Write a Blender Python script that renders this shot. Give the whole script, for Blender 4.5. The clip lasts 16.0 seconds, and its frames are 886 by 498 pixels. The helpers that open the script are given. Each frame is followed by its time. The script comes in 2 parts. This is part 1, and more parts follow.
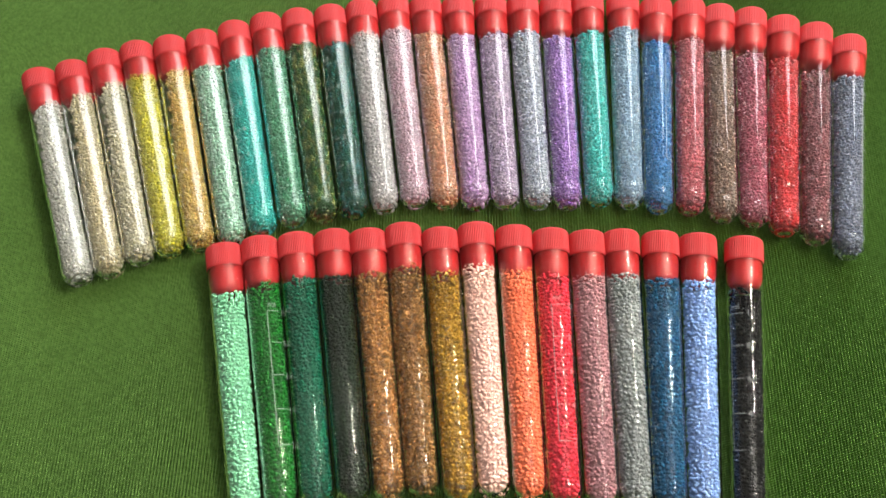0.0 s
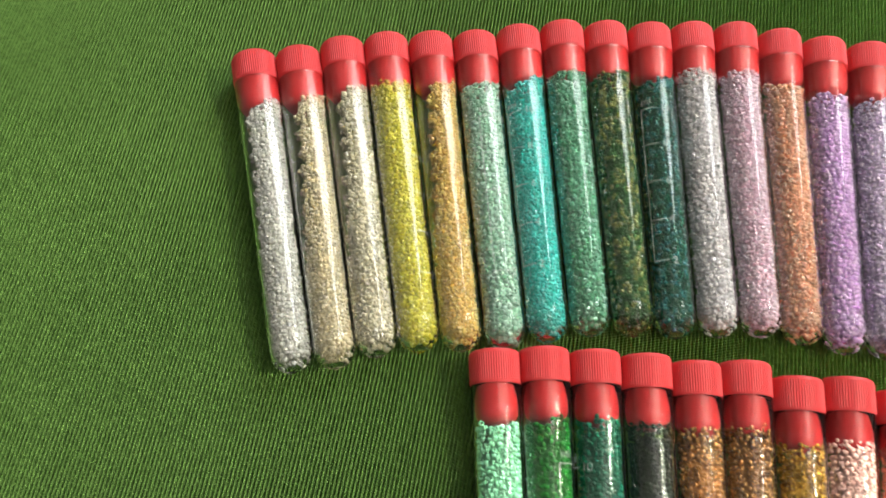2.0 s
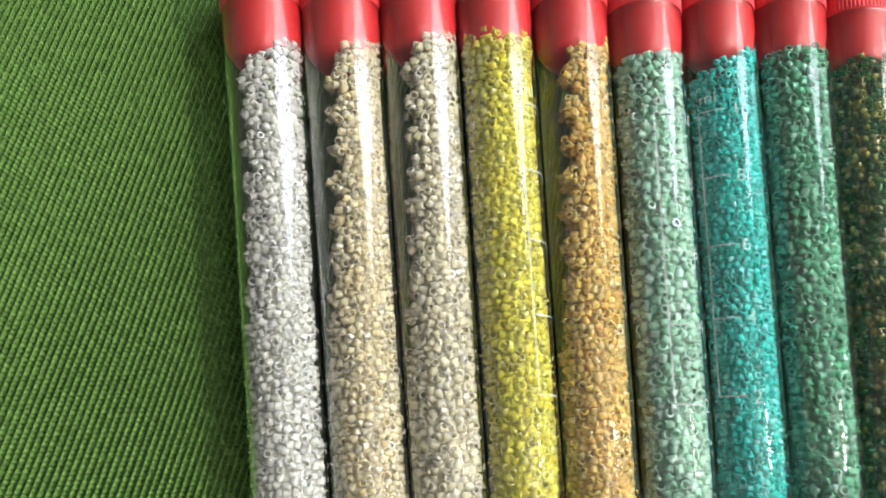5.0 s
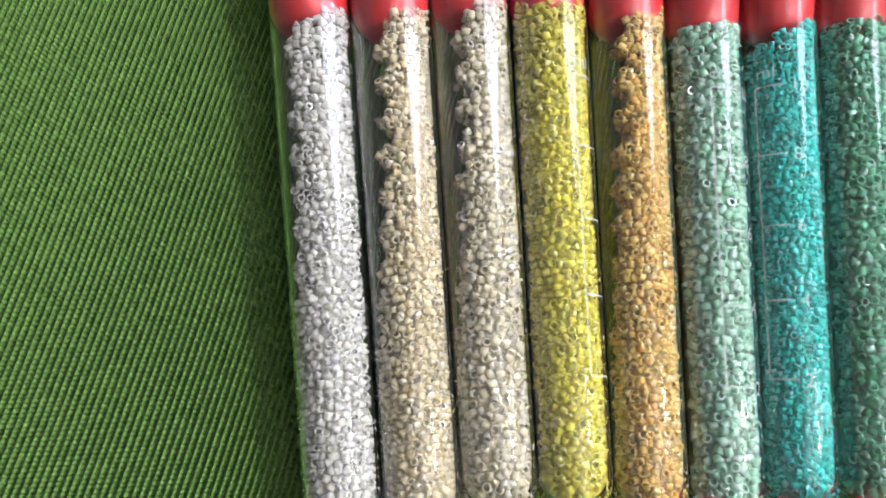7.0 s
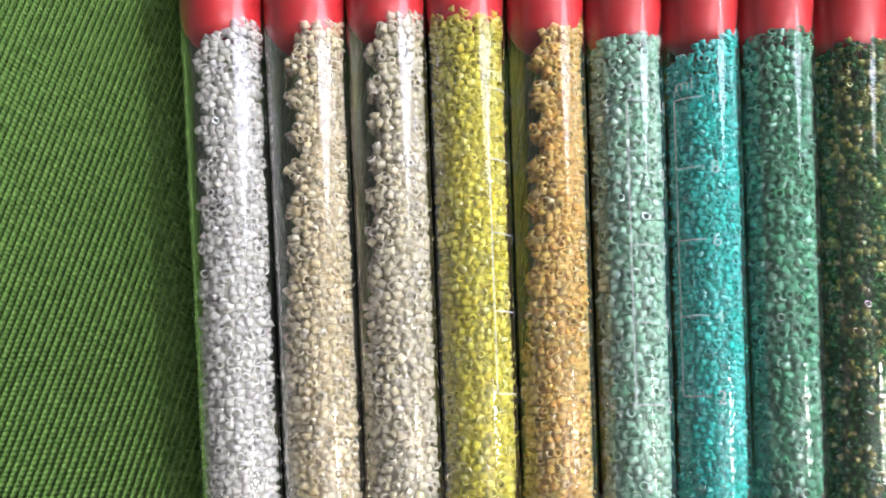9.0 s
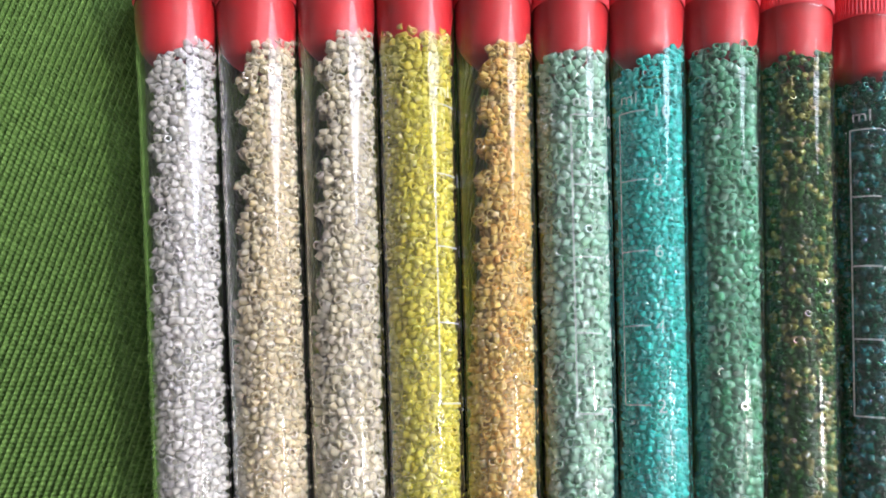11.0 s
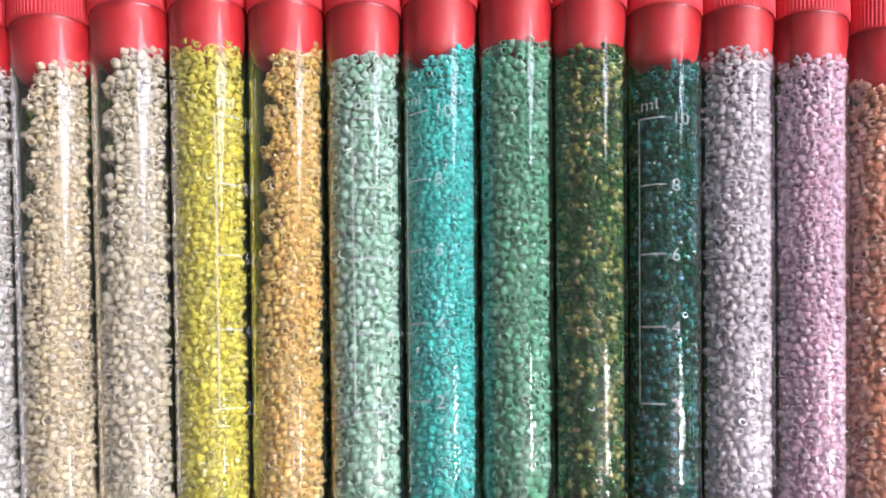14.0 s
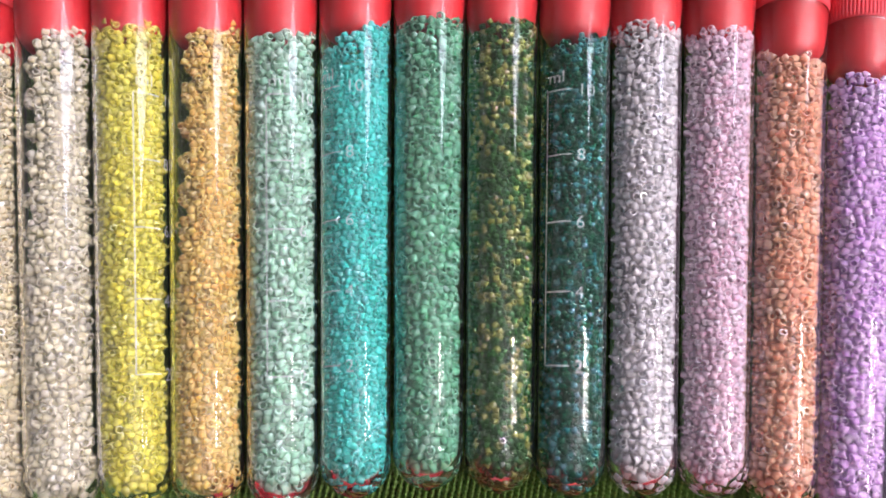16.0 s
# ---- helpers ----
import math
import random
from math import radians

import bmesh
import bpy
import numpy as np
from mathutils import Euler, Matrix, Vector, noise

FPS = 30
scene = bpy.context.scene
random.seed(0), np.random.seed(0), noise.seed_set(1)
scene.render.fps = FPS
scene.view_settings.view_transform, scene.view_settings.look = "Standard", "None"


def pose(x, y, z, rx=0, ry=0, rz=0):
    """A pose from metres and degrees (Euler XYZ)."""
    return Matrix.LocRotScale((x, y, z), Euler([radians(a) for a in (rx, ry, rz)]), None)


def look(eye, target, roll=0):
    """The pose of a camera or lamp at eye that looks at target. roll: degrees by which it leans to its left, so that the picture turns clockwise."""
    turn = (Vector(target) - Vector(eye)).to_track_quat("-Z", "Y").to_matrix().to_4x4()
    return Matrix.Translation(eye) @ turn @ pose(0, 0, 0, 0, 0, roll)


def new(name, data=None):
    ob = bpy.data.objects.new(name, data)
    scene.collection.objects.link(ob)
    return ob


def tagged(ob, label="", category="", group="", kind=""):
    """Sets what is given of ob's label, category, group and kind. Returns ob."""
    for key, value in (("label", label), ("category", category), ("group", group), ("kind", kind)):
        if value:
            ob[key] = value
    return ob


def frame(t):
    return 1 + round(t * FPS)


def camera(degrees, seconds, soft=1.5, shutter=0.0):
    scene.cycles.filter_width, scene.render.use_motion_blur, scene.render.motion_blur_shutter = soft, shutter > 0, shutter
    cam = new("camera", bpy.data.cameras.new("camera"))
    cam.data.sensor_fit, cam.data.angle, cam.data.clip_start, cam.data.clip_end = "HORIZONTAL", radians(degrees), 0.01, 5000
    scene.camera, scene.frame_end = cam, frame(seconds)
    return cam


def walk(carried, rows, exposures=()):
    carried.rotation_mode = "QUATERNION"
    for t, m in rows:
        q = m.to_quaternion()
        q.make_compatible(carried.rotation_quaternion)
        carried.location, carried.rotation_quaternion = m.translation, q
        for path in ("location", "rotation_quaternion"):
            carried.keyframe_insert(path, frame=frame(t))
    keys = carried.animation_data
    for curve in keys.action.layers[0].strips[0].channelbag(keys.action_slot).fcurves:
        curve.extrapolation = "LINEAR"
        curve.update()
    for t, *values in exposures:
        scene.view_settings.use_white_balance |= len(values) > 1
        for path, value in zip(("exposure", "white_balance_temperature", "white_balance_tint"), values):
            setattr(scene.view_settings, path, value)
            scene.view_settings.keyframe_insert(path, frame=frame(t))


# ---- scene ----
cam = camera(57.0, 16.0, 1.5, 0.15)
PATH = [
    (0, (-0.00080, 0.05516, 0.33747), (0.00300, 0.13553, 0.15437), -2.656),
    (0.5, (0.01342, 0.06413, 0.32733), (0.01500, 0.14442, 0.14416), -2.615),
    (1, (-0.00870, 0.07844, 0.31381), (-0.00892, 0.15973, 0.13108), -0.260),
    (1.5, (-0.06757, 0.10027, 0.28924), (-0.06782, 0.17942, 0.10557), 2.216),
    (2, (-0.10732, 0.14646, 0.26244), (-0.10875, 0.21762, 0.07554), 3.100),
    (2.5, (-0.13263, 0.18055, 0.22100), (-0.13202, 0.24835, 0.03285), 6.373),
    (3, (-0.14962, 0.20349, 0.18936), (-0.14410, 0.26638, -0.00041), 12.717),
    (3.5, (-0.14799, 0.21487, 0.17413), (-0.14141, 0.27864, -0.01532), 14.388),
    (4, (-0.14170, 0.21297, 0.16484), (-0.13354, 0.27611, -0.02476), 16.213),
    (6.5, (-0.15285, 0.21512, 0.15418), (-0.14131, 0.26238, -0.03981), 23.296),
    (7, (-0.15397, 0.21748, 0.15452), (-0.14227, 0.26305, -0.03987), 24.256),
    (7.5, (-0.15267, 0.21686, 0.15468), (-0.14090, 0.26233, -0.03973), 24.388),
    (8, (-0.14957, 0.21857, 0.15521), (-0.13785, 0.26381, -0.03925), 24.339),
    (8.5, (-0.14433, 0.22382, 0.15602), (-0.13291, 0.26967, -0.03832), 23.882),
    (9, (-0.13758, 0.22316, 0.15507), (-0.12678, 0.26876, -0.03936), 23.117),
    (9.5, (-0.13058, 0.22476, 0.15926), (-0.12070, 0.26981, -0.03535), 22.257),
    (12, (-0.12329, 0.22666, 0.16088), (-0.11520, 0.27225, -0.03368), 19.389),
    (12.5, (-0.11597, 0.22689, 0.16421), (-0.10852, 0.27147, -0.03061), 18.839),
    (13, (-0.10763, 0.22583, 0.16760), (-0.10155, 0.27136, -0.02706), 16.770),
    (13.5, (-0.09535, 0.23060, 0.16946), (-0.09065, 0.27482, -0.02553), 14.090),
    (14, (-0.08292, 0.23279, 0.16574), (-0.07880, 0.27706, -0.02926), 12.277),
    (14.5, (-0.07369, 0.23042, 0.16659), (-0.06985, 0.27516, -0.02831), 11.224),
    (15, (-0.07167, 0.22743, 0.16794), (-0.06711, 0.27222, -0.02692), 11.969),
    (15.5, (-0.07012, 0.22470, 0.16947), (-0.06576, 0.26952, -0.02539), 11.774),
    (16, (-0.06434, 0.22961, 0.17079), (-0.06091, 0.27155, -0.02474), 10.932),
]
walk(
    cam,
    [(t, look(eye, target, roll)) for t, eye, target, roll in PATH],
    [(0.0, 0.36, 6500, 10), (3.0, 0.58, 6500, 10), (4.2, 0.62, 6300, 11), (6.5, 0.64, 5800, 20), (9.0, 0.58, 5800, 24), (16.0, 0.52, 5950, 33)],
)

# ---- light ----
world = bpy.data.worlds.new("world")
scene.world = world
world.use_nodes = True
wn = world.node_tree
sky = wn.nodes.new("ShaderNodeTexSky")
sky.sky_type, sky.sun_disc = "NISHITA", False
sky.sun_elevation, sky.sun_rotation = radians(40), radians(40)
wn.nodes["Background"].inputs[1].default_value = 0.12
wn.links.new(sky.outputs[0], wn.nodes["Background"].inputs[0])


def area_lamp(name, eye, target, wide, high, watts, colour):
    data = bpy.data.lights.new(name, "AREA")
    data.shape, data.size, data.size_y, data.energy, data.color = "RECTANGLE", wide, high, watts, colour
    ob = new(name, data)
    ob.matrix_world = look(eye, target)
    return ob


# daylight in the window's opening, and the lamp under the ceiling
area_lamp("window_light", (0.62, 1.27, 0.84), (0.0, 0.1, 0.0), 0.95, 0.95, 11, (0.93, 0.97, 1.0))
area_lamp("pendant_light", (0.46, 0.28, 0.69), (0.0, 0.2, 0.0), 0.16, 0.028, 2.5, (1.0, 0.92, 0.74))
area_lamp("pendant_light", (0.63, 0.28, 0.61), (0.0, 0.2, 0.0), 0.16, 0.011, 0.4, (1.0, 0.92, 0.74))
# unseen fill added below the ceiling; its bounce brightens gaps between beads
area_lamp("ceiling_fill_light", (0.6, -0.2, 1.25), (0.6, -0.2, 1.75), 0.3, 0.3, 12, (1.0, 0.96, 0.89))


# ---- materials ----
def rgb(r, g, b):
    return tuple(((c / 255 + 0.055) / 1.055) ** 2.4 if c > 10 else c / 255 / 12.92 for c in (r, g, b)) + (1,)


class Nodes:
    """A material's nodes, made one by one."""

    def __init__(self, name):
        self.m = bpy.data.materials.new(name)
        self.m.use_nodes = True
        self.t = self.m.node_tree
        self.p = self.t.nodes["Principled BSDF"]
        self.out = self.t.nodes["Material Output"]

    def add(self, kind, values=(), operation="", attribute="", blend=""):
        n = self.t.nodes.new("ShaderNode" + kind)
        if operation:
            n.operation = operation
        if attribute:
            n.attribute_name = attribute
        if blend:
            n.data_type, n.blend_type = "RGBA", blend
        for k, v in dict(values).items():
            self.put(n, k, v)
        return n

    def put(self, n, k, v):
        if isinstance(v, bpy.types.NodeSocket):
            self.t.links.new(v, n.inputs[k])
        else:
            n.inputs[k].default_value = v

    def set(self, **values):
        for k, v in values.items():
            self.put(self.p, k.replace("_", " "), v)

    def math(self, op, a, b=0.0, c=0.0):
        return self.add("Math", {0: a, 1: b, 2: c}, operation=op).outputs[0]

    def mix(self, f, a, b, blend="MIX"):
        n = self.add("Mix", blend=blend)
        for k, v in ((0, f), (6, a), (7, b)):
            self.put(n, k, v)
        return n.outputs[2]


def bead_material(name, colour, lustre, metal=0.0, glow=0.30, spread=0.5, tint=None, glass=0.0, packed=False):
    """Small beads: each has its own tone, a lustre film that shifts in hue, and lets some light through.
    packed: the dense middle of a fill, which is rough and lets no sight through."""
    n = Nodes(name)
    r = n.add("Attribute", attribute="tone").outputs["Fac"]
    r2 = n.math("FRACT", n.math("MULTIPLY", r, 7.31))
    dark = tuple(c * (1 - 0.7 * spread) for c in colour[:3]) + (1,)
    light = tuple(min(0.97, c * (1 + 0.8 * spread) + 0.004) for c in colour[:3]) + (1,)
    grain = n.add("TexNoise", {"Scale": 900.0, "Detail": 2.0}).outputs["Fac"]
    if packed:
        lumps = n.add("TexVoronoi", {"Scale": 650.0}).outputs["Distance"]
        n.set(Base_Color=n.mix(grain, dark, light), Roughness=0.6, Metallic=metal)
        n.set(Normal=n.add("Bump", {"Strength": 0.9, "Distance": 0.0006, "Height": n.math("SUBTRACT", 1.0, lumps)}).outputs[0])
        return n.m
    base = n.mix(r, dark, light)
    if tint:
        base = n.mix(n.math("GREATER_THAN", r2, 0.66), base, tint)
    base = n.mix(0.2, base, n.mix(grain, dark, light))
    shiny = lustre > 0.2
    rough = n.math("MULTIPLY_ADD", r2, 0.12, 0.04 if shiny else 0.2 if metal else 0.3)
    n.set(Base_Color=base, Roughness=rough, Metallic=metal, Specular_IOR_Level=0.0 if shiny else 1.3 * lustre)
    n.set(Subsurface_Weight=glow, Subsurface_Radius=(1, 1, 1), Subsurface_Scale=0.0009, IOR=1.5)
    mix = n.p
    if glass:
        clear = tuple(c**0.3 for c in colour[:3]) + (1,)
        through_glass = n.add("BsdfTransparent", {"Color": clear})
        mix = n.add("MixShader", {0: glass, 1: mix.outputs[0], 2: through_glass.outputs[0]})
    if shiny:
        hue = n.add("CombineColor", {0: n.math("FRACT", n.math("MULTIPLY", r, 13.7)), 1: 0.06 + 0.34 * (tint is not None), 2: 1.0})
        hue.mode = "HSV"
        gloss = n.add("BsdfGlossy", {"Color": hue.outputs[0], "Roughness": n.math("MULTIPLY_ADD", r2, 0.09, 0.03)})
        mix = n.add("MixShader", {0: n.add("Fresnel", {"IOR": n.math("MULTIPLY_ADD", n.math("GREATER_THAN", r2, 0.72), 0.6 + 0.5 * lustre, 1.15 + 0.35 * lustre + 0.12 * (tint is not None))}).outputs[0], 1: mix.outputs[0], 2: gloss.outputs[0]})
    n.t.links.new(mix.outputs[0], n.out.inputs[0])
    return n.m


def clear_plastic():
    """Clear moulded plastic with a faint haze of handling scratches."""
    n = Nodes("clear_plastic")
    smear = n.add("TexNoise", {"Scale": 90.0, "Detail": 3.0}).outputs["Fac"]
    n.set(Base_Color=(0.985, 0.985, 0.995, 1), Roughness=0.004, IOR=1.48)
    n.set(Transmission_Weight=n.math("MULTIPLY_ADD", smear, -0.006, 1.0))
    return n.m


def red_plastic(name, dark, light, rough, under):
    n = Nodes(name)
    a = n.add("TexNoise", {"Scale": 60.0, "Detail": 4.0}).outputs["Fac"]
    n.set(Base_Color=n.mix(a, dark + (1,), light + (1,)), Roughness=n.math("MULTIPLY_ADD", a, 0.2, rough))
    n.set(Subsurface_Weight=under, Subsurface_Radius=(0.004, 0.001, 0.001), IOR=1.5)
    n.set(Normal=n.add("Bump", {"Strength": 0.15, "Distance": 0.0002, "Height": n.add("TexNoise", {"Scale": 1200.0}).outputs["Fac"]}).outputs[0])
    return n.m


def print_white():
    n = Nodes("white_print")
    wear = n.add("TexNoise", {"Scale": 700.0, "Detail": 3.0}).outputs["Fac"]
    ramp = n.add("MapRange", {0: wear, 1: 0.35, 2: 0.6, 3: 0.15, 4: 0.5}).outputs[0]
    n.set(Base_Color=(0.86, 0.90, 0.90, 1), Roughness=0.5, Alpha=ramp)
    return n.m


RIB = 0.00131
RIB_TURN = -6.0


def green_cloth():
    """Ribbed cotton: threads cross each rib, each with its own random tone of green."""
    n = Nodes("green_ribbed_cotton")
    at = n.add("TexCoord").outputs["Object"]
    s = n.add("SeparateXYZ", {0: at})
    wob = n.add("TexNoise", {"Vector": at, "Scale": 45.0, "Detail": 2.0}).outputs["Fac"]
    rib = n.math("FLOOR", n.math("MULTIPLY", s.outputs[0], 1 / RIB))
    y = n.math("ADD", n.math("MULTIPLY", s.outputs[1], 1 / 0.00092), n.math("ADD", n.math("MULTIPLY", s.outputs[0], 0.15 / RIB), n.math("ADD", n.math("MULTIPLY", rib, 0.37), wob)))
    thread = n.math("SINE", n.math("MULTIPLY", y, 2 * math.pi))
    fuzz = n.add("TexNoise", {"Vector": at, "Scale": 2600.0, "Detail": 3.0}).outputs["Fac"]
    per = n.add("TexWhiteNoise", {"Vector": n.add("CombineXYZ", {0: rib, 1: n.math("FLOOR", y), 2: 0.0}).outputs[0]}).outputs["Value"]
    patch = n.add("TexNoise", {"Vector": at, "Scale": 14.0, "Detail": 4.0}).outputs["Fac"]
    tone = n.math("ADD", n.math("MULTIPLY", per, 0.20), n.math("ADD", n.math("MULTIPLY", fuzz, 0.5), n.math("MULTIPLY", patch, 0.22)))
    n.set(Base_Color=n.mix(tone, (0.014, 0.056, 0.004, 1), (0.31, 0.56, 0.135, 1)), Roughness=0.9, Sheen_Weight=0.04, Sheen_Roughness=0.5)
    n.set(Specular_IOR_Level=0.05)
    h = n.math("ADD", n.math("MULTIPLY", thread, 0.34), n.math("MULTIPLY", fuzz, 0.75))
    n.set(Normal=n.add("Bump", {"Strength": 1.0, "Distance": 0.00028, "Height": h}).outputs[0])
    return n.m


def plain(name, colour, rough, scale=3.0):
    n = Nodes(name)
    a = n.add("TexNoise", {"Scale": scale, "Detail": 5.0}).outputs["Fac"]
    n.set(Base_Color=n.mix(a, tuple(0.85 * c for c in colour) + (1,), tuple(colour) + (1,)), Roughness=rough)
    return n.m


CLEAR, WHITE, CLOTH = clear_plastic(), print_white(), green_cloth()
RED = red_plastic("red_cap_plastic", (0.68, 0.042, 0.048), (0.80, 0.066, 0.072), 0.35, 0.3)
# the caps' red again, darkened to stand for shade inside the tube necks
SHADED_RED = red_plastic("red_cap_plastic_shaded", (0.38, 0.010, 0.012), (0.47, 0.016, 0.018), 0.3, 0.15)
PLASTER, WOOD, BOARDS = plain("plaster", (0.75, 0.73, 0.70), 0.9), plain("table_wood", (0.30, 0.19, 0.10), 0.5, 20), plain("floor_boards", (0.33, 0.24, 0.15), 0.6, 9)


# ---- building helpers ----
def mesh_of(name, verts, faces, material, smooth=True):
    me = bpy.data.meshes.new(name)
    me.from_pydata([tuple(v) for v in verts], [], [tuple(f) for f in faces])
    me.polygons.foreach_set("use_smooth", [smooth] * len(me.polygons))
    me.materials.append(material)
    me.update()
    return me


def part(name, me, parent, label=""):
    ob = new(name, me)
    ob.parent = parent
    return tagged(ob, label)


def box(name, lo, hi, material):
    (x0, y0, z0), (x1, y1, z1) = lo, hi
    v = [(x, y, z) for z in (z0, z1) for y in (y0, y1) for x in (x0, x1)]
    f = [(0, 2, 3, 1), (4, 5, 7, 6), (0, 1, 5, 4), (2, 6, 7, 3), (0, 4, 6, 2), (1, 3, 7, 5)]
    return mesh_of(name, v, f, material, False)


def lathe(name, profile, seg, material, ripple=None, smooth=True):
    """A turned shape round the y axis from (y, r) pairs; r of 0 closes it."""
    verts, faces, rings = [], [], []
    for i, (y, r) in enumerate(profile):
        if r <= 0:
            rings.append([len(verts)] * seg)
            verts.append((0, y, 0))
            continue
        rings.append(list(range(len(verts), len(verts) + seg)))
        for k in range(seg):
            a = 2 * math.pi * k / seg
            q = r * (1 + (ripple(i, k) if ripple else 0))
            verts.append((q * math.sin(a), y, q * math.cos(a)))
    for a, b in zip(rings, rings[1:]):
        for k in range(seg):
            f = [a[k], a[(k + 1) % seg], b[(k + 1) % seg], b[k]]
            f = list(dict.fromkeys(f))
            if len(f) > 2:
                faces.append(f)
    return mesh_of(name, verts, faces, material, smooth)


# ---- room and table ----
tagged(new("floor", box("floor", (-2, -2, -0.80), (2.4, 1.4, -0.75), BOARDS)), "brown wooden floor boards", "floor", kind="structure")
tagged(new("ceiling", box("ceiling", (-2, -2, 1.75), (2.4, 1.4, 1.80), PLASTER)), "white plaster ceiling", "ceiling", kind="structure")
for name, lo, hi in (("wall_south", (-2, -2.1, -0.75), (2.4, -2, 1.75)), ("wall_west", (-2.1, -2, -0.75), (-2, 1.4, 1.75)), ("wall_east", (2.4, -2, -0.75), (2.5, 1.4, 1.75))):
    tagged(new(name, box(name, lo, hi, PLASTER)), "plain white plaster wall", "wall", kind="structure")
north = tagged(new("wall_north"), "plain white plaster wall with a window opening", "wall", kind="structure")
for lo, hi in (((-2, 1.3, -0.75), (0.0, 1.4, 1.75)), ((1.1, 1.3, -0.75), (2.4, 1.4, 1.75)), ((0.0, 1.3, -0.75), (1.1, 1.4, 0.4)), ((0.0, 1.3, 1.5), (1.1, 1.4, 1.75))):
    part("wall_panel", box("wall_panel", lo, hi, PLASTER), north)

table = tagged(new("table"), "plain brown wooden table under a green cloth", "table")
part("tabletop", box("tabletop", (-0.56, -0.30, -0.032), (0.56, 0.60, -0.0032), WOOD), table)
for x in (-0.5, 0.5):
    for y in (-0.24, 0.54):
        part("leg", box("leg", (x - 0.03, y - 0.03, -0.75), (x + 0.03, y + 0.03, -0.032), WOOD), table)


def ribbed_cloth(wide, deep):
    """A sheet whose ribs are real waves, a little uneven along their length."""
    ribs, across, along = int(wide / RIB), 6, 30
    i = np.arange(ribs * across + 1)
    j = np.arange(along + 1)
    x = (i / across - ribs / 2) * RIB
    y = (j / along - 0.5) * deep
    X, Y = np.meshgrid(x, y, indexing="ij")
    wave = np.abs(np.sin(np.pi * i / across)) ** 1.7
    Z = -0.0026 + 0.0026 * wave[:, None] + 0.00006 * np.sin(Y * 60 + X * 25) * np.sin(X * 41)
    X = X + 0.00035 * np.sin(Y * 21 + 0.6) + 0.00022 * np.sin(Y * 53 + X * 3)
    v = np.stack([X, Y, np.minimum(Z, 0.0)], -1).reshape(-1, 3)
    w = along + 1
    a = (np.arange(ribs * across)[:, None] * w + np.arange(along)[None]).ravel()
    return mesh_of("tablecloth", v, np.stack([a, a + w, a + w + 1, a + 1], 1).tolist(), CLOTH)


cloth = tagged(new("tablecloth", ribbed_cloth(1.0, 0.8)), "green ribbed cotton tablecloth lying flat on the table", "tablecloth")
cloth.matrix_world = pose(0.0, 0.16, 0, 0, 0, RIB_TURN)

# ---- test tubes: millimetres along the axis from the round tip ----
LONG, RIM = 116.8, 106.0
R_TIP, R_RIM, WALL, R_CAP = 6.85, 7.9, 0.70, 8.02
MM = 0.001


def r_out(y):
    """The tapered body's outer radius."""
    if y < R_TIP:
        return math.sqrt(max(0.0, R_TIP**2 - (R_TIP - y) ** 2))
    return R_TIP + (R_RIM - R_TIP) * (y - R_TIP) / (RIM - R_TIP)


def tube_body():
    ys = [R_TIP * (1 - math.cos(a * math.pi / 2 / 9)) for a in range(2, 10)] + [9.0, 9.3, 12, 30, 50, 70, 90, 105.2, 105.5, 105.8, RIM, RIM + 1.0]
    outer = [(-0.15, 0), (-0.15, 0.75), (-0.05, 0.95), (0.08, 1.1)]
    outer += [(y, r_out(y) + (0.10 if y == 9.0 else 0) + (0.10 if y == 105.5 else 0)) for y in ys]
    inner = [(y, r_out(y) - WALL) for y in (RIM + 1.0, 90, 70, 50, 30, 12)]
    ri = r_out(8) - WALL
    inner += [(2.1 + ri * (1 - math.cos(a * math.pi / 2 / 7)), ri * math.sin(a * math.pi / 2 / 7)) for a in range(7, 0, -1)] + [(2.1, 0)]
    return lathe("tube_body", [(y * MM, r * MM) for y, r in outer + inner], 48, CLEAR)


def cap_shell():
    """The grip: 66 fine upright ribs, a rounded crown and a dished top."""
    pr = [(RIM + 1.1, 6.9), (RIM + 1.1, 7.95), (RIM, 7.95), (RIM + 0.3, R_CAP), (RIM + 1.0, R_CAP + 0.02), (LONG - 1.3, R_CAP + 0.02), (LONG - 0.8, R_CAP - 0.02), (LONG - 0.25, R_CAP - 0.3), (LONG, R_CAP - 0.8), (LONG, 6.0), (LONG - 1.0, 5.6), (LONG - 1.0, 0)]
    return lathe("cap", [(y * MM, r * MM) for y, r in pr], 264, RED, lambda i, k: 0.018 if i in (4, 5) and k % 4 < 2 else 0.0, False)


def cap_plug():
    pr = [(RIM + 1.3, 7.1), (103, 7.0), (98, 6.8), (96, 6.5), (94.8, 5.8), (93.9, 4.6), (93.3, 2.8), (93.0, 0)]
    return lathe("plug", [(y * MM, r * MM) for y, r in pr], 48, SHADED_RED)


BODY, CAP, PLUG = tube_body(), cap_shell(), cap_plug()


# ---- printed scale ----
def text_flat(word, high):
    """The triangles of a word in the built-in font, as an array of points in millimetres and faces."""
    data = bpy.data.curves.new("word", "FONT")
    data.body, data.size, data.resolution_u = word, high, 3
    ob = bpy.data.objects.new("word", data)
    scene.collection.objects.link(ob)
    bpy.context.view_layer.update()
    me = ob.evaluated_get(bpy.context.evaluated_depsgraph_get()).to_mesh()
    v = np.array([p.co[:] for p in me.vertices])
    f = [tuple(p.vertices) for p in me.polygons]
    bpy.data.objects.remove(ob)
    bpy.data.curves.remove(data)
    return v, f


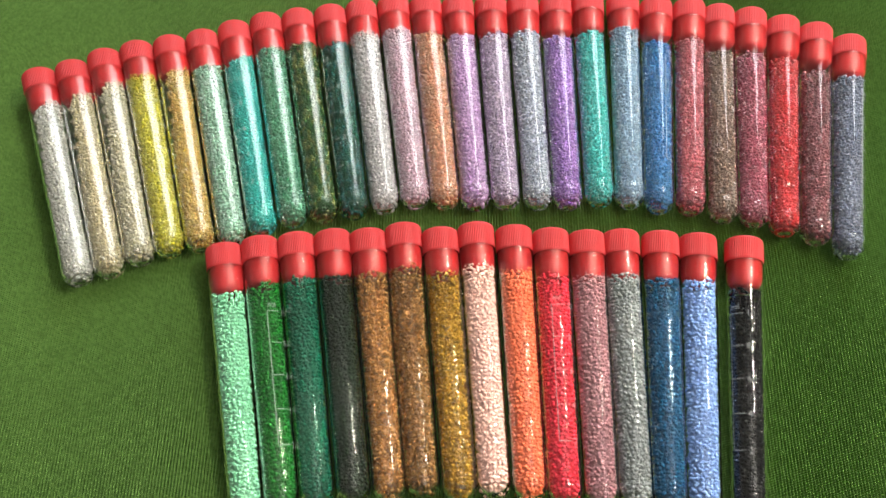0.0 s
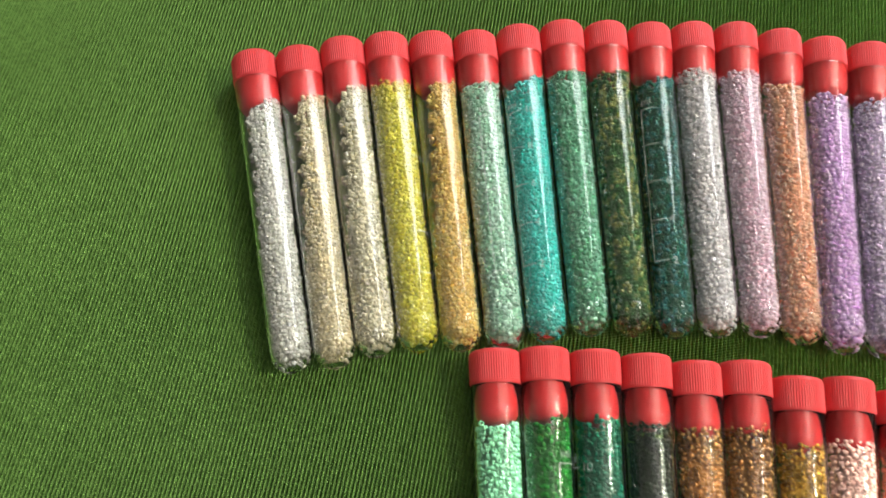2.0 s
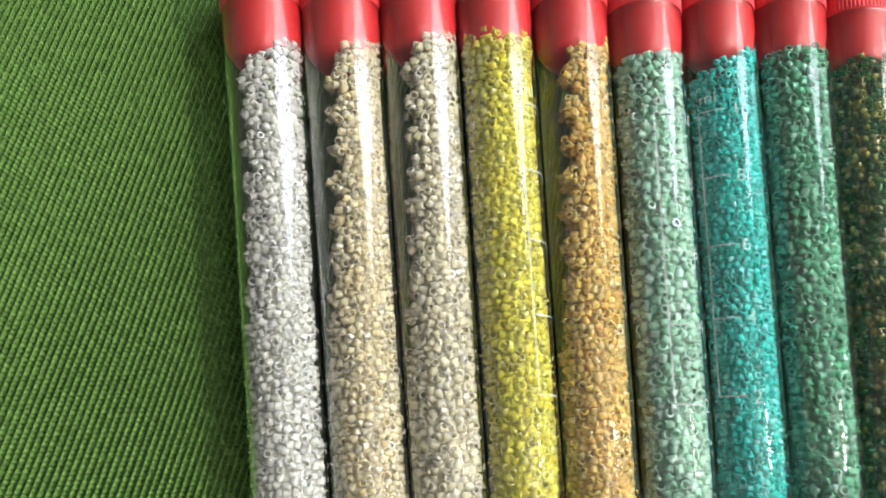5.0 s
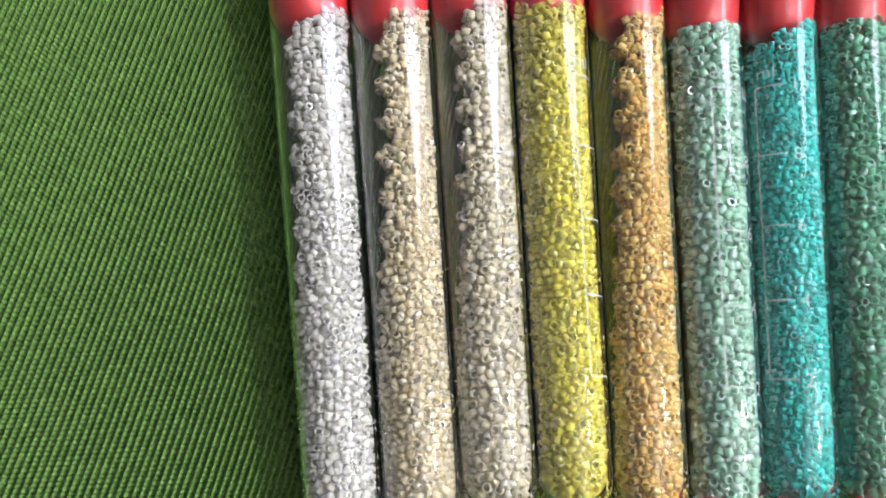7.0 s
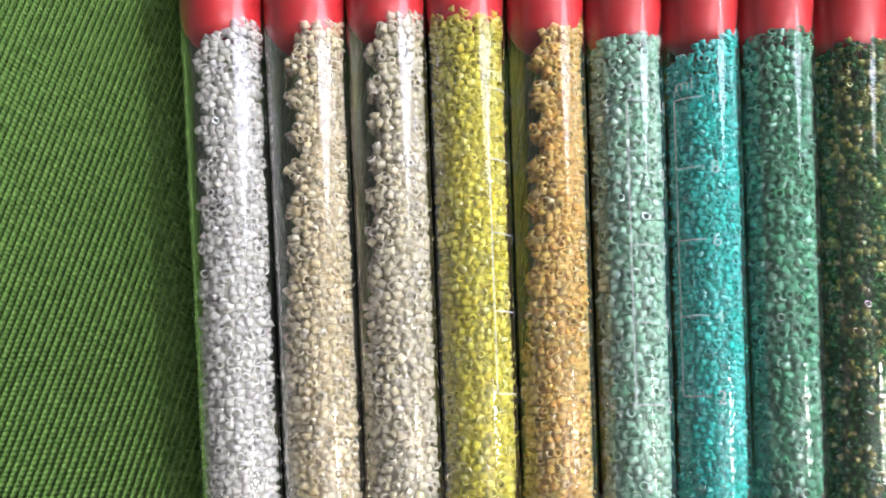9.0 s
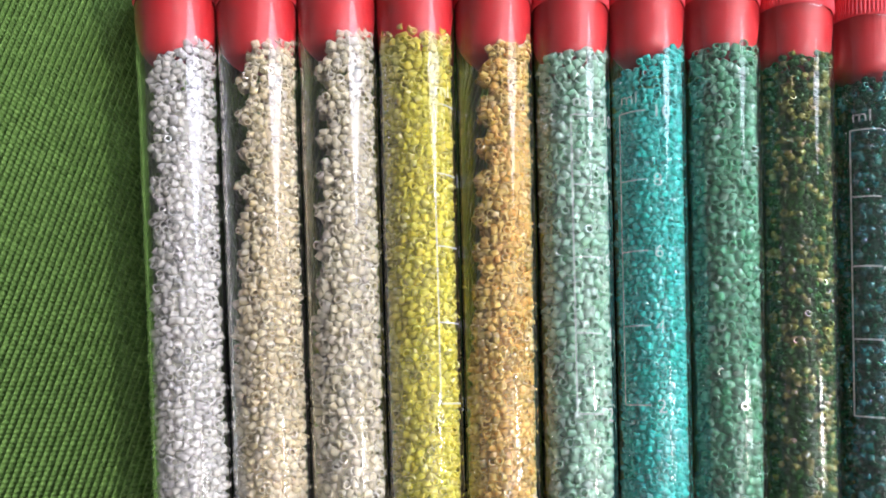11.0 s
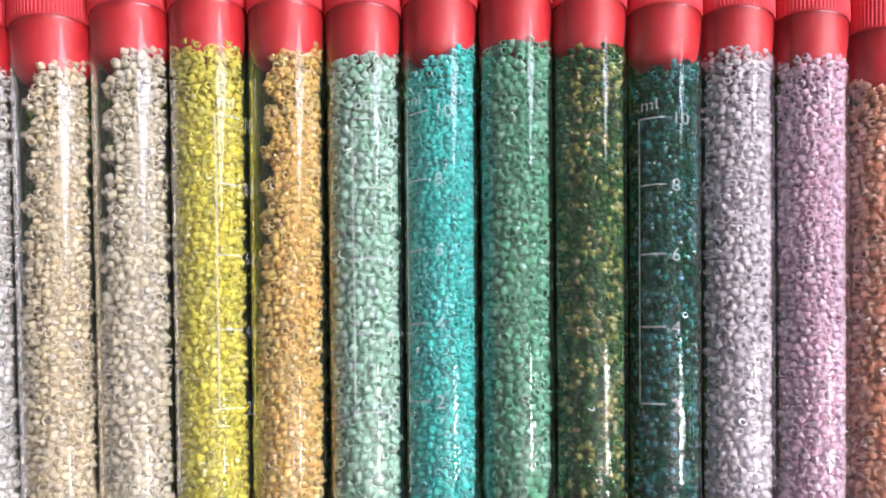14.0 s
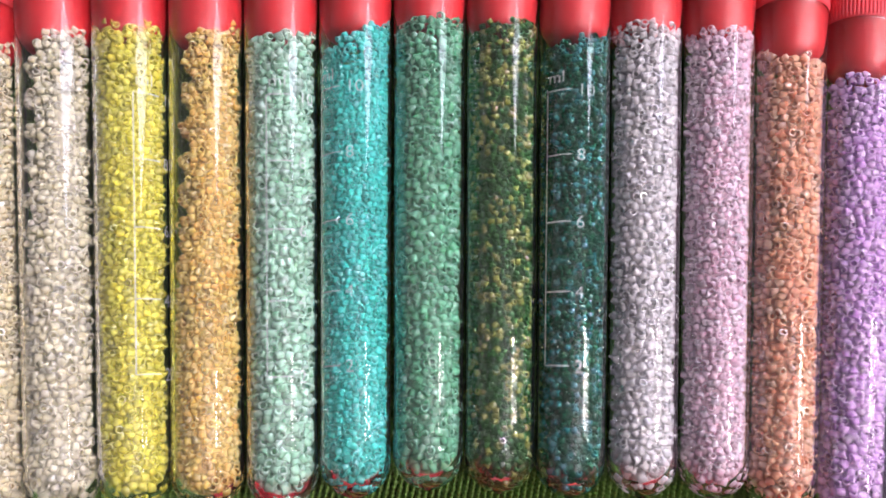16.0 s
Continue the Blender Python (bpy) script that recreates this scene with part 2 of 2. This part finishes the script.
def wrapped(name, s, y, faces):
    """Lays flat points (s along the round, y along the axis, in millimetres) on the tapered body."""
    out = []
    for a, b in zip(s, y):
        r = r_out(b) + 0.05
        out.append((r * math.sin(a / 7.4) * MM, b * MM, r * math.cos(a / 7.4) * MM))
    return mesh_of(name, out, faces, WHITE)


def bars(rects):
    s, y, f = [], [], []
    for s0, y0, s1, y1 in rects:
        k = max(1, int(abs(s1 - s0) / 0.7))
        for q in range(k + 1):
            s += [s0 + (s1 - s0) * q / k] * 2
            y += [y0, y1]
        b = len(s) - 2 * (k + 1)
        f += [(b + 2 * q, b + 2 * q + 2, b + 2 * q + 3, b + 2 * q + 1) for q in range(k)]
    return s, y, f


MARKS = {2: 24.9, 4: 39.3, 6: 53.4, 8: 67.3, 10: 81.2}
SCALE_MESH = wrapped("graduation", *bars([(-0.15, 24.9, 0.2, 81.3)] + [(0.2, m - 0.17, 5.4, m + 0.17) for m in MARKS.values()]))
WORDS = []
for word, at_s, at_y in [("ml", 0.3, 82.9)] + [(str(k), 6.4, m - 1.3) for k, m in MARKS.items()]:
    tv, tf = text_flat(word, 3.6)
    WORDS.append(wrapped("numeral", tv[:, 0] * 1.05 + at_s, tv[:, 1] + at_y, tf))

# ---- beads ----
def bead_shape(seg, long, bore, rounded):
    """One bead round the z axis, 1 across: its points, four-cornered faces, and which of them are smooth."""
    if rounded:
        ring = [(bore + (0.5 - bore) * (0.5 - 0.5 * math.cos(a)), 0.5 * long * math.sin(a)) for a in (2 * math.pi * k / 5 for k in range(5))]
        close = True
    else:
        c, h = 0.07, 0.5 * long
        ring = [(bore, -h), (0.5 - c, -h), (0.5, -h + c), (0.5, h - c), (0.5 - c, h), (bore, h)] if seg > 6 else [(bore, -h), (0.5, -h), (0.5, h), (bore, h)]
        close = True
    m = len(ring)
    v = [(r * math.cos(2 * math.pi * k / seg), r * math.sin(2 * math.pi * k / seg), z) for k in range(seg) for r, z in ring]
    f = [(k * m + q, ((k + 1) % seg) * m + q, ((k + 1) % seg) * m + (q + 1) % m, k * m + (q + 1) % m) for k in range(seg) for q in range(m)]
    soft = [rounded or q == m // 2 - 1 for k in range(seg) for q in range(m)]
    return np.array(v), np.array(f), np.array(soft)


NEAR_BEAD = bead_shape(8, 0.9, 0.29, False)
FAR_BEAD = bead_shape(6, 0.86, 0.28, False)
SEED_BEAD = bead_shape(7, 0.68, 0.20, True)


def spun(rng, count):
    q = rng.normal(size=(count, 4))
    q /= np.linalg.norm(q, axis=1)[:, None]
    w, x, y, z = q.T
    return np.stack([1 - 2 * (y * y + z * z), 2 * (x * y - w * z), 2 * (x * z + w * y), 2 * (x * y + w * z), 1 - 2 * (x * x + z * z), 2 * (y * z - w * x), 2 * (x * z - w * y), 2 * (y * z + w * x), 1 - 2 * (x * x + y * y)], 1).reshape(-1, 3, 3)


def bead_filling(seed, shape, size, layers, top_l, top_r, hollow):
    """Beads packed against the inside of a lying tube, in layers from the wall inwards. top_l, top_r: how far the fill
    reaches on the two sides; hollow: the width of the empty strip at the upper end of one side."""
    rng = np.random.default_rng(seed)
    pts = []
    for layer, half in layers:
        step = size * 0.88
        for y in np.arange(2.3 + size * 0.5 + layer * 0.6, 98.0, step * 0.92):
            ri = (r_out(y) - WALL if y > 8 else math.sqrt(max(0.3, (R_TIP - WALL) ** 2 - (8.1 - y) ** 2))) - size * 0.5 - layer * size * 0.80
            if ri < size * 0.3:
                continue
            wide = math.pi if y < 11 else half
            k = max(3, int(2 * wide * ri / step))
            a = (np.arange(k) + 0.5 + rng.uniform(-0.5, 0.5)) / k * 2 * wide - wide + rng.uniform(-0.3, 0.3, k) * step / ri
            yy = y + rng.uniform(-0.32, 0.32, k) * step
            rr = ri - rng.uniform(0, 0.35, k) * size * rng.uniform(0, 1, k)
            pts.append(np.stack([rr * np.sin(a), yy, rr * np.cos(a), np.full(k, layer)], 1))
    p = np.concatenate(pts)
    p, depth = p[:, :3], p[:, 3]
    side = np.clip(p[:, 0] / 6.5, -1, 1) * 0.5 + 0.5
    top = top_l + (top_r - top_l) * side + rng.uniform(-0.8, 0.8, len(p))
    keep = p[:, 1] < top
    if hollow:
        edge = -6.6 + hollow * np.clip((p[:, 1] - 25) / 50, 0, 1) * (1 + 0.35 * np.sin(p[:, 1] * 0.9)) + rng.uniform(-0.2, 0.2, len(p))
        keep &= p[:, 0] - size * 0.45 > edge
        keep &= (depth == 0) | ((p[:, 0] < edge + size * 2.2) & (p[:, 1] > 25))
    p = p[keep]
    n = len(p)
    v, f, soft = shape
    sizes = size * rng.uniform(0.90, 1.06, n)
    turn = spun(rng, n)
    verts = (np.einsum("nij,vj->nvi", turn, v) * sizes[:, None, None] + p[:, None]) * MM
    faces = f[None] + (np.arange(n) * len(v))[:, None, None]
    me = bpy.data.meshes.new("bead_filling")
    nv, nf = n * len(v), n * len(f)
    me.vertices.add(nv)
    me.vertices.foreach_set("co", verts.astype(np.float32).ravel())
    me.loops.add(nf * 4)
    me.loops.foreach_set("vertex_index", faces.astype(np.int32).ravel())
    me.polygons.add(nf)
    me.polygons.foreach_set("loop_start", np.arange(0, nf * 4, 4, dtype=np.int32))
    me.polygons.foreach_set("use_smooth", np.tile(soft, n))
    me.update(calc_edges=True)
    tone = me.attributes.new("tone", "FLOAT", "POINT")
    tone.data.foreach_set("value", np.repeat(rng.uniform(0, 1, n), len(v)).astype(np.float32))
    return me


def bead_core(top, hollow, size, material):
    """The dense middle of the fill, behind the beads at the wall; it draws back from the empty strip."""
    pr = [(4.6, 0)] + [(y, max(0.5, r_out(y) - WALL - 0.5 * size - max(0, 8 - y) * 0.4)) for y in (4.8, 6, 8, 20, 40, 60, 80)] + [(top - 6, 5.4), (top - 4, 4.0), (top - 3, 0)]
    me = lathe("bead_core", [(b * MM, r * MM) for b, r in pr], 20, material)
    for v in me.vertices:
        k = 0.14 * hollow * min(1.0, max(0.0, (v.co.y / MM - 25) / 50))
        v.co.x = v.co.x * (1 - k) + 5 * MM * k
    return me


COUNT = [0]


def filled_tube(x, y, turn, colour, words, kind="near", spin=None, fill=(95, 97), hollow=0.0, lustre=0.6, metal=0.0, glow=0.9, spread=0.4, tint=None, size=1.65, glass=0.15):
    """A capped tube lying on the cloth with its beads. x, y in millimetres: the tip; spin: where round the axis the scale is printed."""
    COUNT[0] += 1
    at = pose(x * MM, y * MM, 0.00695, 0.62, 0, turn)
    tube = new("test_tube")
    tube.matrix_world = at
    tagged(tube, f"clear red-capped test tube of {words} beads", "test tube", "test tubes on the cloth")
    body = part("tube_body", BODY, tube, "clear tapered plastic body")
    body.visible_shadow = False
    cap = part("cap", CAP, tube, "ribbed red plastic cap")
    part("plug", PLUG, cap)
    if spin is not None:
        scale = part("graduation", SCALE_MESH, tube, "white printed scale")
        scale.rotation_euler = (0, radians(spin), 0)
        for me in WORDS:
            part("numeral", me, scale)
    if kind == "seed":
        me = bead_filling(COUNT[0], SEED_BEAD, 2.0, ((0, 1.7),), fill[0], fill[1], hollow)
    else:
        me = bead_filling(COUNT[0], NEAR_BEAD if kind == "near" else FAR_BEAD, size, ((0, 1.5), (1, 1.5), (2, 1.5)) if hollow else ((0, 1.5),), fill[0], fill[1], hollow)
    dye = words.replace(" ", "_").replace("-", "_") + "_beads"
    me.materials.append(bead_material(dye, rgb(*colour), lustre, metal, glow, spread, tint, 0.0 if kind == "seed" else glass))
    within = bead_material("packed_" + dye, rgb(*colour), lustre, metal, glow, spread, packed=True)
    beads = tagged(new("bead_filling", me), f"{words} beads in a clear tube", "beads", "bead fillings", "stuff")
    beads.matrix_world = at
    inner = part("bead_core", bead_core(min(fill), hollow, 2.0 if kind == "seed" else size, within), beads)
    tagged(inner, kind="stuff")


# ---- upper arc: small cylinder beads ----
filled_tube(-153.3, 198.2, 14.75, (232, 233, 218), "clear white lustred glass", fill=(91, 98), hollow=2.6, glow=1.0, spread=0.16, glass=0.55, size=1.63)
filled_tube(-139.9, 200.6, 13.54, (238, 223, 180), "pale cream lustred glass", fill=(91, 98.5), hollow=3.8, glow=1.0, spread=0.16, glass=0.55, size=1.58)
filled_tube(-127.2, 205.2, 12.21, (230, 223, 190), "pale ivory glass", fill=(92, 98.5), hollow=3.3, glow=1.0, spread=0.16, glass=0.55, size=1.73)
filled_tube(-114.0, 207.9, 10.92, (250, 236, 98), "lemon yellow glass", fill=(97, 97.5), glow=1.0, spread=0.22, spin=20, glass=0.55, size=1.68)
filled_tube(-100.5, 209.1, 9.48, (254, 204, 120), "amber lustred glass", fill=(92, 98), hollow=3.3, glow=1.0, spread=0.22, glass=0.55, size=1.56)
filled_tube(-86.5, 210.6, 8.44, (178, 226, 196), "pale mint green glass", fill=(94, 96.5), glow=1.0, spread=0.22, spin=-15, glass=0.55, size=1.87)
filled_tube(-73.1, 214.2, 7.2, (74, 216, 200), "turquoise teal glass", fill=(90, 97.5), spin=-62, glow=1.0, glass=0.55, size=1.44)
filled_tube(-59.4, 217.2, 6.06, (112, 180, 144), "grey green lustred glass", fill=(95, 97), glow=1.0, glass=0.55, size=1.82)
filled_tube(-45.6, 218.0, 4.94, (36, 78, 34), "dark olive iridescent glass", fill=(94, 97), lustre=0.6, metal=0.05, glow=0.5, spread=0.55, tint=(0.22, 0.23, 0.05, 1), size=1.43, glass=0.12)
filled_tube(-32.0, 218.5, 3.57, (3, 66, 44), "dark bottle green iridescent glass", fill=(92, 94), spin=-55, lustre=0.6, metal=0.05, glow=0.5, spread=0.55, tint=(0.02, 0.17, 0.17, 1), size=1.38, glass=0.12)
filled_tube(-18.0, 220.0, 2.71, (230, 226, 226), "pale silver white glass", fill=(97, 97), glow=1.0, spread=0.16, glass=0.55, size=1.78)
filled_tube(-4.1, 221.1, 1.51, (255, 206, 222), "pale pink lustred glass", fill=(96, 97), glow=1.0, spread=0.22, glass=0.55, size=1.58)
filled_tube(9.3, 219.5, 0.08, (255, 180, 148), "peach glass", fill=(95, 93), glow=1.0, spread=0.22, glass=0.55, size=1.78)
filled_tube(22.7, 217.5, -1.31, (226, 184, 240), "lilac glass", fill=(93, 94), glow=1.0, spread=0.22, glass=0.55, size=1.73)
filled_tube(36.4, 216.7, -2.78, (218, 196, 234), "greyish mauve glass", "far", fill=(92, 94), spread=0.4, glass=0.55)
filled_tube(50.7, 215.2, -3.67, (204, 212, 238), "pale grey blue glass", "far", fill=(94, 95), spread=0.35, glass=0.55)
filled_tube(63.9, 213.6, -5.25, (190, 150, 238), "violet glass", "far", fill=(92, 91), spread=0.4, glass=0.55)
filled_tube(78.2, 213.7, -6.25, (94, 224, 214), "aqua turquoise glass", "far", fill=(92, 93), spread=0.45, glass=0.55)
filled_tube(91.5, 211.8, -8.43, (170, 202, 236), "steel blue glass", "far", fill=(96, 96), spread=0.35, glass=0.55)
filled_tube(104.0, 207.9, -10.2, (74, 146, 208), "bright cornflower blue glass", "far", fill=(90, 89), spread=0.45, spin=20, glass=0.55)
filled_tube(117.9, 205.7, -11.39, (216, 120, 130), "dusty rose red glass", "far", fill=(92, 93), spread=0.4, glass=0.55)
filled_tube(131.5, 200.4, -11.33, (146, 120, 106), "smoky brown glass", "far", fill=(89, 90), spread=0.65, lustre=1.0, metal=0.2, glass=0.35)
filled_tube(144.5, 197.2, -12.43, (176, 90, 108), "wine red lustred glass", "far", fill=(90, 90), spread=0.55, lustre=1.0, glass=0.35)
filled_tube(156.6, 191.4, -13.83, (210, 58, 62), "bright red glass", "far", fill=(92, 92), spread=0.5, glass=0.35)
filled_tube(169.0, 186.0, -15.05, (142, 82, 88), "dark garnet glass", "far", fill=(89, 89), spread=0.6, lustre=1.0, metal=0.2, glass=0.35)
filled_tube(181.0, 177.8, -16.1, (132, 140, 160), "dark slate grey glass", "far", fill=(93, 93), spread=0.6, metal=0.2, spin=30, glass=0.35)

# ---- lower arc: rounder opaque beads ----
filled_tube(-79.7, 93.0, 5.35, (140, 212, 168), "opaque mint green", "seed", fill=(94, 94), lustre=0.1, glow=0.1, spread=0.2)
filled_tube(-65.8, 94.7, 4.47, (16, 110, 30), "opaque leaf green", "seed", fill=(93, 95), lustre=0.1, glow=0.1, spread=0.4, spin=15)
filled_tube(-52.0, 94.8, 3.29, (0, 90, 64), "opaque emerald green", "seed", fill=(95, 96), lustre=0.1, glow=0.1, spread=0.4, spin=-105)
filled_tube(-37.7, 94.6, 2.36, (10, 30, 8), "opaque dark forest green", "seed", fill=(95, 95), lustre=0.1, glow=0.1, spread=0.5)
filled_tube(-23.8, 93.4, 1.5, (186, 138, 80), "bronze metallic", "seed", fill=(97, 97), lustre=0.1, metal=0.9, glow=0.0, spread=0.45)
filled_tube(-10.8, 94.6, 0.08, (170, 128, 76), "dark gold bronze metallic", "seed", fill=(97, 97), lustre=0.1, metal=0.9, glow=0.0, spread=0.45)
filled_tube(3.3, 90.8, -0.91, (192, 152, 56), "yellow gold metallic", "seed", fill=(96, 96), lustre=0.1, metal=0.9, glow=0.0, spread=0.45)
filled_tube(16.6, 91.8, -2.28, (246, 198, 184), "opaque pale salmon pink", "seed", fill=(98, 98), lustre=0.1, glow=0.1, spread=0.15)
filled_tube(30.4, 88.9, -3.68, (243, 122, 82), "opaque coral orange", "seed", fill=(98, 98), lustre=0.1, glow=0.1, spread=0.2)
filled_tube(43.6, 86.1, -5.05, (222, 42, 64), "opaque cherry red", "seed", fill=(96, 96), lustre=0.1, glow=0.1, spread=0.22, spin=-15)
filled_tube(57.6, 83.7, -5.84, (168, 120, 126), "opaque dusty mauve", "seed", fill=(97, 97), lustre=0.1, glow=0.1, spread=0.3)
filled_tube(71.0, 82.8, -6.67, (136, 142, 142), "opaque mid grey", "seed", fill=(97, 97), lustre=0.1, glow=0.1, spread=0.35)
filled_tube(83.3, 81.0, -9.1, (0, 78, 116), "opaque petrol blue", "seed", fill=(95, 96), lustre=0.1, glow=0.1, spread=0.4)
filled_tube(96.3, 78.8, -10.7, (134, 168, 222), "opaque pale cornflower blue", "seed", fill=(95, 96), lustre=0.1, glow=0.1, spread=0.2)
filled_tube(113.3, 75.9, -12.04, (5, 8, 10), "opaque black", "seed", fill=(93, 93), lustre=0.03, glow=0.0, spread=0.4, spin=-66)
